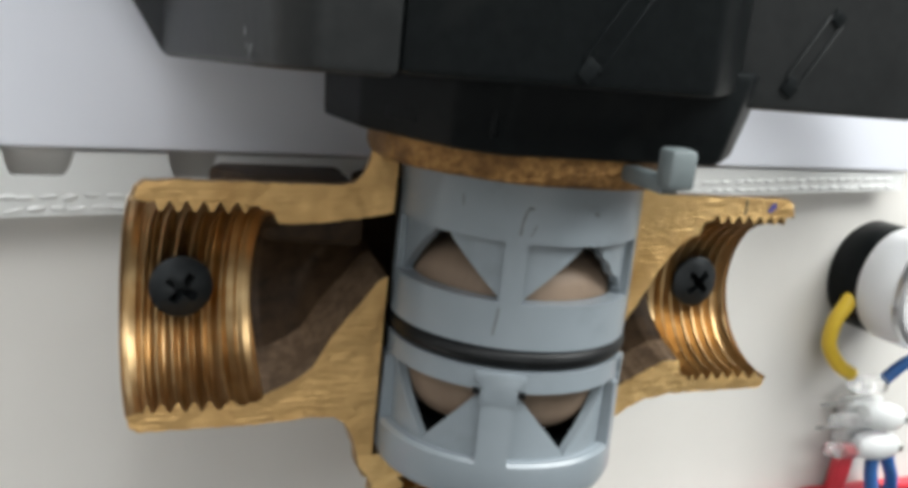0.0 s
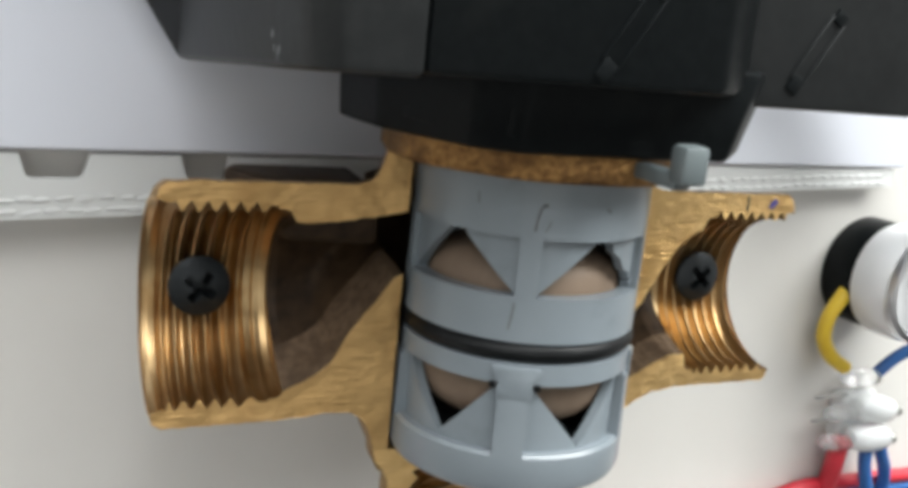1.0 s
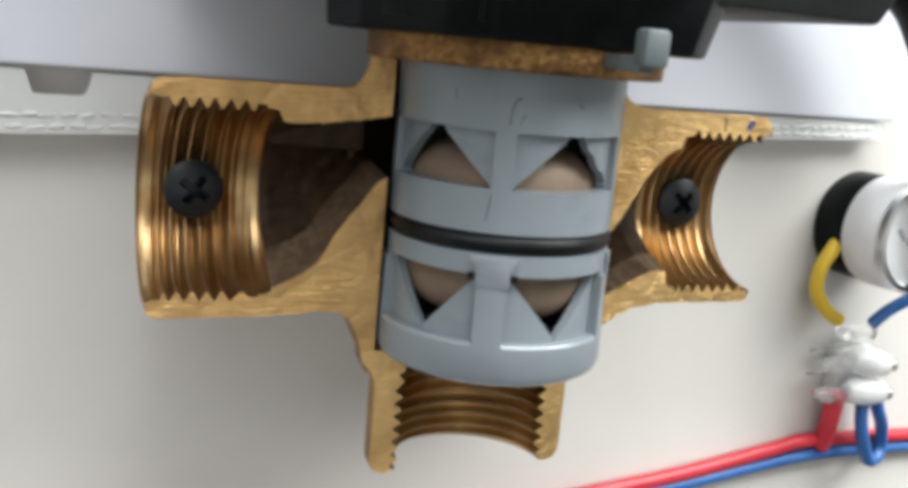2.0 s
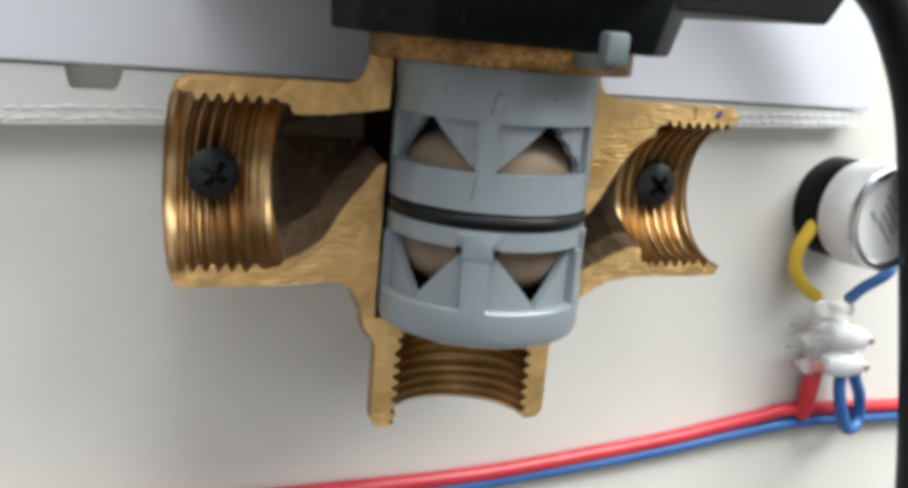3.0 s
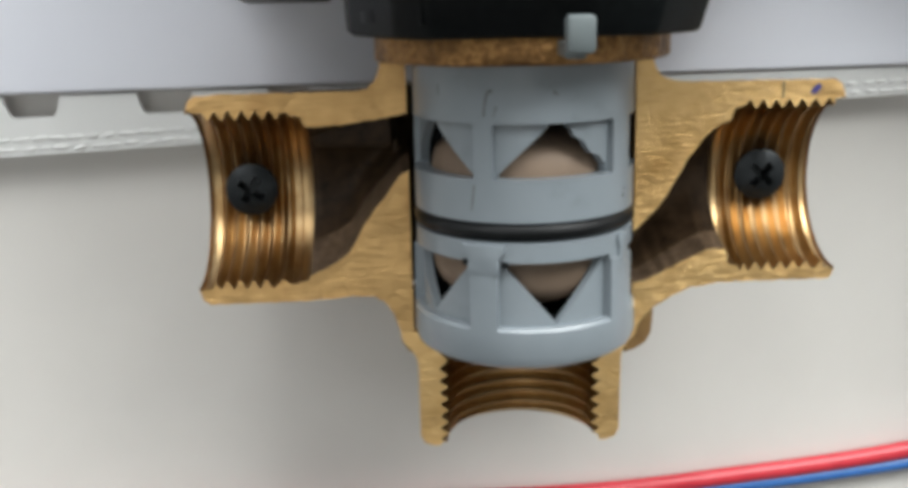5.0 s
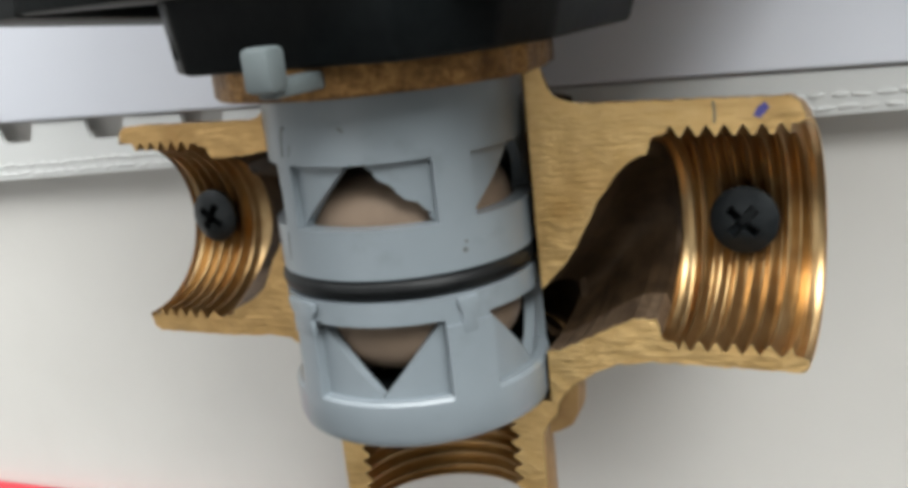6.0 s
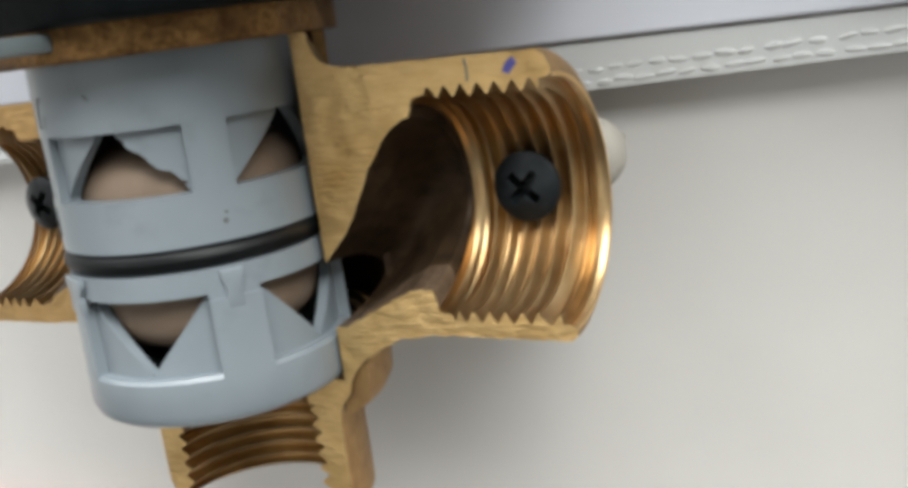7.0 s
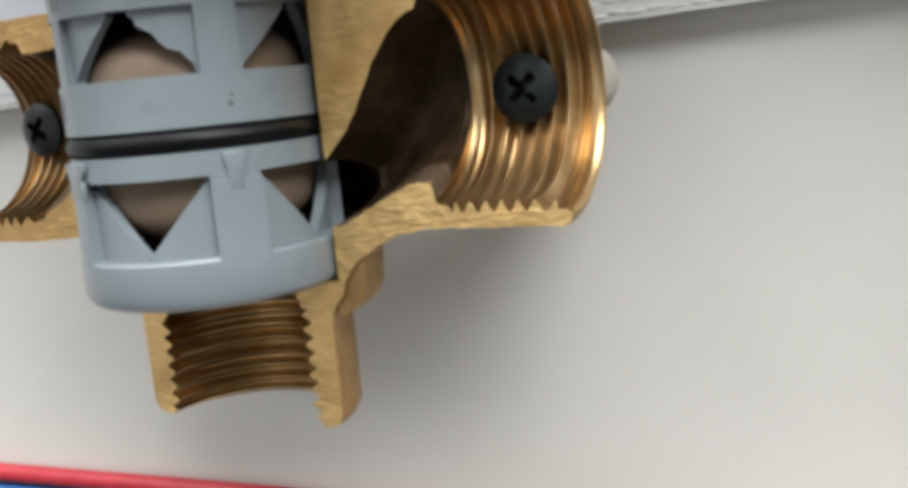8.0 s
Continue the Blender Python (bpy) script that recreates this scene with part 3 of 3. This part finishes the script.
# black blocks paint the shade of the notches beside the catch
for deg in (-36.4, -15.6):
    part("catch_gap_shade", prism_bm([(-0.5, 0), (0.5, 0), (0.5, 1.0), (-0.5, 1.0)], -8.0, -6.9, 0.1, Matrix.Rotation(radians(deg), 4, "Z") @ Matrix.Translation((0, -18.76 * MM, 0))), RUBBER, cage, "small black block for the shaded gap beside the catch")
GRIME = surface("dark_grime", (0.06, 0.062, 0.062), (0.13, 0.135, 0.135), 0.6, 0, 900, bump=0.2)


def mark(*pts, r=0.13):
    """A scratch on the cage through (degrees, z)."""
    part("scratch", tube_bm([polar(a, R_OUT - 0.03, z) for a, z in pts], r, 6), GRIME, cage, "dark scratch")


mark((-22, 20.0), (-23.5, 19.2), (-24.6, 17.6), (-25.0, 16.0), r=0.16)
mark((-20.5, 19.8), (-22, 19.9), r=0.2)
mark((-30.5, 5.2), (-31, 3.6), (-32, 1.2), r=0.14)
mark((-45, -19.0), (-46.5, -23.2), r=0.12)
mark((-52, 20.6), (-51.5, 19.0), r=0.12)
mark((8, 19.8), (10, 19.2), r=0.16)
mark((-18.5, 17.6), (-20.4, 16.0), r=0.1)
mark((46, -16.9), (52, -16.4), r=0.12)
mark((-62, -18.8), (-63, -20.6), r=0.10)
for a, z, r in ((55, 3.0, 0.26), (54.2, 1.9, 0.38), (56, -19.4, 0.34), (50, -6.2, 0.25)):
    part("stain", lathe_bm([(0, 0.06), (r, 0.03), (r, -0.2)], 12, Matrix.Rotation(radians(a), 4, "Z") @ Matrix.Translation((0, -R_OUT * MM, z * MM)) @ Matrix.Rotation(radians(90), 4, "X")), GRIME, cage, "dark speck")

# ---- the black drive on top ----
drive = thing("actuator", "black plastic valve actuator mounted on the brass flange", "actuator")
adapter = prism_bm([(-29.3, 7), (-27.8, -6), (-20.6, -21.8), (-15, -26.5), (17, -27.5), (25.8, -18.6), (28.6, -8), (29, 22), (-20, 24)], 28.0, 41.0, 0)
for v in adapter.verts:
    if v.co.z > 40 * MM:
        v.co.x, v.co.y = v.co.x * (1.13 if v.co.x > 0 else 1.02), v.co.y * 1.08
bmesh.ops.bevel(adapter, geom=adapter.edges[:], offset=0.8 * MM, segments=2, affect="EDGES", profile=0.5)
part("adapter", adapter, BLACK, drive)
for x, y, rz, w in ((-24.3, -13.4, -66, 3.0), (-16.4, -25.8, -40, 0.5)):
    bm = box_bm(-w, w, -0.45, 0.8, 30.2, 37.4, 0.3)
    bmesh.ops.transform(bm, matrix=Matrix.Translation((x * MM, y * MM, 0)) @ Matrix.Rotation(radians(rz), 4, "Z"), verts=bm.verts)
    part("foot_rib", bm, BLACK, drive)
part("housing", prism_bm([(-33.2, -36.0), (8, -36.3), (12, -33.5), (20, -25.8), (20, 32), (-33.2, 32)], 37.8, 120, 1.2), BLACK, drive)


def slope_end(outline, z0, z1, lean, mat, name, bev=1.0):
    """A wing of the housing whose far end leans outwards as it rises."""
    bm = prism_bm(outline, z0, z1, 0)
    far = max(abs(x) for x, _ in outline) * MM
    for v in bm.verts:
        if v.co.z > (z0 + 1) * MM and abs(v.co.x) > far - 3 * MM:
            v.co.x += lean * MM
    bmesh.ops.bevel(bm, geom=bm.edges[:], offset=bev * MM, segments=2, affect="EDGES", profile=0.5)
    return part(name, bm, mat, drive)


# the drive's lower flank runs back to the board, its under edge falling a little
flank = prism_bm([(-50, 29), (-47.2, -26), (-45.5, -31.5), (-42, -35.0), (-33, -35.7), (-33, 29)], 37.4, 120, 0)
for v in flank.verts:
    if v.co.z < 60 * MM:
        v.co.z -= (v.co.y + 35 * MM) * 0.066
    elif v.co.x < -40 * MM:
        v.co.x -= (55 if v.co.y > 20 * MM else 8) * MM
bmesh.ops.bevel(flank, geom=flank.edges[:], offset=1.0 * MM, segments=2, affect="EDGES", profile=0.5)
part("left_wing", flank, BLACK_LIT, drive)
slope_end([(19.8, -25.5), (54, -25.5), (54, 26), (19.8, 26)], 36.0, 120, 56, BLACK_LIT, "right_wing")
# slanting slots: raised side rails; black end blocks paint the shade of the recesses
for x, y, z, mat in ((-7.2, -36.2, 44.6, BLACK), (31.5, -25.7, 44.3, BLACK_LIT)):
    turn = Matrix.Translation((x * MM, y * MM, z * MM)) @ Matrix.Rotation(radians(33), 4, "Y")
    for x0, x1, z0, z1, m2 in ((-1.5, -1.1, -5, 6, mat), (1.1, 1.5, -5, 6, mat), (-1.1, 1.1, -6.8, -4.2, BLACK), (-1.1, 1.1, 5.4, 7.4, BLACK)):
        bm = box_bm(x0, x1, -0.25, 0.6, z0, z1, 0.1)
        bmesh.ops.transform(bm, matrix=turn, verts=bm.verts)
        part("slot_edge", bm, m2, drive)
SCUFF = surface("pale_scuff", (0.06, 0.065, 0.065), (0.16, 0.17, 0.17), 0.6, 0, 900, bump=0.3)
for y, z, h, lean in ((-23.8, 40.6, 0.7, 10), (-25.6, 38.4, 1.1, 24), (-24.2, 38.9, 0.5, -5), (27.5, 35.4, 1.5, -28), (25.0, 34.2, 0.7, -70)):
    bm = lathe_bm([(0, 0.12), (0.35, 0.08), (0.5, 0)], 10)
    turn = Matrix.Translation(((-47.3 - 0.051 * (y + 26) - 0.1 * (z - 38)) * MM, y * MM, z * MM)) @ Matrix.Rotation(radians(lean), 4, "X") @ Matrix.Diagonal((1, 1, h * 2, 1)) @ Matrix.Rotation(radians(-90), 4, "Y")
    bmesh.ops.transform(bm, matrix=turn, verts=bm.verts)
    part("scuff", bm, SCUFF, drive, "pale scuff mark")
clip = thing("grey_clip", "small grey plastic clip lever under the actuator at the flange", "clip")
CLIPGREY = surface("clip_plastic", (0.088, 0.108, 0.112), (0.112, 0.132, 0.136), 0.4, 0, 90, bump=0.05)
bm = box_bm(3.0, 5.8, -35, -24, 25.4, 27.6, 0.4)
part("lever", bm, CLIPGREY, clip)
bm = box_bm(2.8, 6.8, -37.0, -33.5, 26.2, 31.4, 0.7)
part("tab", bm, CLIPGREY, clip)

# ---- the two screws and their spacers ----


def screw_head(parent, turn):
    """A pan head with a cross recess, facing -y."""
    bm = bmesh.new()
    rings, steps = [[bm.verts.new((0, 0.2 * MM, 0))]], 144
    radii = list(np.linspace(0.15, 4.75, 32)) + [4.8, 4.7]
    for r in radii:
        ring = []
        for a in np.linspace(0, 2 * math.pi, steps, endpoint=False):
            u, v = r * math.cos(a + turn), r * math.sin(a + turn)
            high = 2.3 - 0.055 * r * r
            deep = 0
            for p, q in ((abs(u), abs(v)), (abs(v), abs(u))):
                if p < 2.6:
                    deep = max(deep, min(1, max(0, (0.68 - q) / 0.14)) * 2.9 * min(1, (2.6 - p) / 0.4))
            y = high - deep
            if r == radii[-1]:
                y = 0.0
            ring.append(bm.verts.new((r * math.cos(a) * MM, -y * MM, r * math.sin(a) * MM)))
        rings.append(ring)
    for a, b in zip(rings, rings[1:]):
        for i in range(steps):
            f = list(dict.fromkeys([a[i % len(a)], a[(i + 1) % steps % len(a)], b[(i + 1) % steps], b[i]]))
            bm.faces.new(f)
    bm.verts.ensure_lookup_table()
    rings[0][0].co.y = 0.7 * MM
    bmesh.ops.recalc_face_normals(bm, faces=bm.faces)
    return part("head", bm, SCREW, parent, sharp=50)


for x, y, turn in ((-48.3, 12.2, 0.6), (46.8, 12.6, 0.75)):
    screw = thing("screw", "black cross-head screw holding the brass port", "screw", (x * MM, y * MM, O[2]), group="mounting screws")
    screw_head(screw, turn)
    part("shank", lathe_bm([(0, 9), (2, 9), (2, 1.6), (0, 1.6)], 24, Matrix.Rotation(radians(-90), 4, "X")), SCREW, screw)
    spacer = thing("spacer", "pale cream round spacer between port and board", "spacer", (x * MM, 17.6 * MM, O[2]), group="spacers")
    part("post", lathe_bm([(0, -1), (6.1, -1), (6.1, 15), (5.8, 18), (4.8, 21), (3.3, 23.2), (1.0, 24.8), (0.8, 36), (0, 36)], 40, Matrix.Rotation(radians(-90), 4, "X")), SPACER, spacer)

# ---- wires, cable, gauge and terminal on the board ----
WIRE_R = [(-190, -80.5), (-107, -80.6), (-33, -81.0), (23, -82.4), (58.6, -81.2), (88.4, -79.5), (121, -76.3), (132, -75.2), (158, -76.7), (190, -78.7), (260, -81)]
WIRE_B = [(-190, -86.0), (-107, -85.8), (-33, -85.6), (19.7, -85.4), (59, -84.4), (89, -83.0), (122, -80.7), (146, -80.4), (191, -82.8), (260, -85)]
red = thing("red_wire", "thick red insulated wire running along the board", "wire", on_board(0, 0), SLOPE)
part("run", tube_bm([(x, -2.3, z) for x, z in WIRE_R], 2.1), RED, red)
part("branch", tube_bm([(138.5, -3.0, -77), (138, -4.5, -72), (137, -6, -66), (137, -6.5, -60)], 2.7), RED, red, "red sleeve rising to the terminal")
blue = thing("blue_wire", "thick blue insulated wire looped below the terminal", "wire", on_board(0, 0), SLOPE)
part("run", tube_bm([(x, -2.1, z + 0.3) for x, z in WIRE_B], 1.8), BLUE, blue)
part("loop", tube_bm([(147, -8, -62), (147.5, -8, -68), (150, -8.5, -76), (153.5, -8, -81), (158, -7, -81.5), (160.5, -6, -78), (158, -7, -71), (153.5, -8, -65), (152, -8, -61)], 1.9), BLUE, blue)
part("riser", tube_bm([(139.5, -12, -38), (144, -13, -34), (151, -15, -29), (155, -12, -24)], 1.7), BLUE, blue)
cable = thing("black_cable", "thick black cable hanging in front of the board", "cable")
part("cable", tube_bm([(40, 30, 95), (85, 30, 72), (113.5, 30, 50), (123, 30, 41), (133.8, 30, 23.5), (140.6, 30, 4), (149, 30, -29), (162.5, 30, -91), (170, 30, -160), (170, 30, -400)], 5.6), RUBBER, cable)

gauge = thing("gauge", "round white gauge with chrome bezel and black back", "gauge", on_board(138.5, -11.8), SLOPE)
quarter = Matrix.Rotation(radians(90), 4, "X")
CHROME = surface("chrome", (0.74, 0.75, 0.77), (0.80, 0.81, 0.83), 0.28, 1.0, 60, bump=0.02)
part("back", lathe_bm([(0, 0), (13.9, 0), (14.5, 1), (14.5, 10.5), (14, 11.5), (0, 11.5)], 56, quarter), BLACK, gauge)
part("body", lathe_bm([(0, 10), (14.5, 10), (15.0, 11), (15.0, 20), (14.5, 21), (0, 21)], 56, quarter), WHITE, gauge)
part("bezel", lathe_bm([(14.6, 20.5), (14.9, 21.4), (14.3, 22.8), (13.0, 23.2), (12.0, 22.4), (12.0, 20.5)], 56, quarter), CHROME, gauge)
part("dial", lathe_bm([(0, 21.9), (12.1, 21.9), (12.1, 20.5)], 48, quarter), WHITE, gauge)
for k, (w, u, v) in enumerate(((7, -3, 3.2), (9, -0.5, 1.2), (8, 0.5, -1.0), (9, 2.0, -3.2), (4, -5.0, -4.0))):
    bm = box_bm(-w / 2, w / 2, -22.1, -21.8, -0.55, 0.55, 0)
    bmesh.ops.transform(bm, matrix=Matrix.Rotation(radians(48), 4, "Y") @ Matrix.Translation((u * MM, 0, v * MM)), verts=bm.verts)
    part("print_bar", bm, INK, gauge)
tag = thing("yellow_lead", "short curved yellow insulated lead beside the gauge", "wire", on_board(0, 0), SLOPE)
part("lead", tube_bm([(128, -7, -14.5), (124.2, -8, -17.5), (122, -7, -23), (123, -6, -29.5), (127.8, -6, -35), (133.5, -6, -38.2)], 2.0), YELLOW, tag)

block = thing("terminal_block", "translucent white screw terminal block with wires", "terminal", on_board(141, -53), SLOPE)
part("base", box_bm(-4, 11, -5, 0, -8, 6, 1.8, 3), MILKY, block)
for v in (-6.2, 2.4):
    for u, h, mat, wide in ((-8.5, 2.3, CLEAR, 6.5), (5.0, 4.0, MILKY, 8.0)):
        bm = lathe_bm([(0, -wide), (0.55 * h, -wide * 0.95), (0.85 * h, -wide * 0.75), (h, -wide * 0.3), (h, wide * 0.3), (0.85 * h, wide * 0.75), (0.55 * h, wide * 0.95), (0, wide)], 24)
        bmesh.ops.transform(bm, matrix=Matrix.Translation((u * MM, -8.5 * MM, v * MM)) @ Matrix.Rotation(radians(97 + random.uniform(-4, 4)), 4, "Y"), verts=bm.verts)
        part("barrel", bm, mat, block)
    bm = lathe_bm([(0, -2.2), (1.5, -2.2), (1.7, -1.8), (1.7, 1.8), (1.3, 2.2), (0, 2.2)], 18)
    bmesh.ops.transform(bm, matrix=Matrix.Translation((13.2 * MM, -8.8 * MM, (v - 1.2) * MM)) @ Matrix.Rotation(radians(97), 4, "Y"), verts=bm.verts)
    part("clamp_screw", bm, STEEL, block, "dull steel clamp screw")
for z in (-1.2, 5.6):
    part("ridge", box_bm(-15, -3, -5.5, -4.2, z, z + 0.9, 0.35), CLEAR, block)
part("upper_web", box_bm(-3, 9, -7, -1, 8, 12, 1.4, 3), CLEAR, block)

# a blue pen mark on the sawn face of the right port
INKBLUE = surface("blue_ink", (0.05, 0.05, 0.22), (0.10, 0.09, 0.30), 0.5, 0, 500, bump=0)
part("pen_mark", prism_bm([(50.9, 16.3), (51.8, 16.0), (52.9, 17.2), (52.4, 18.0), (51.4, 17.3)], 0.0, 0.08, 0, quarter), INKBLUE, valve, "blue pen mark")
part("saw_nick", tube_bm([(46.0, -0.02, 18.3), (46.2, -0.02, 17.0), (46.1, -0.02, 15.6)], 0.14, 6), GRIME, valve, "dark saw nick")
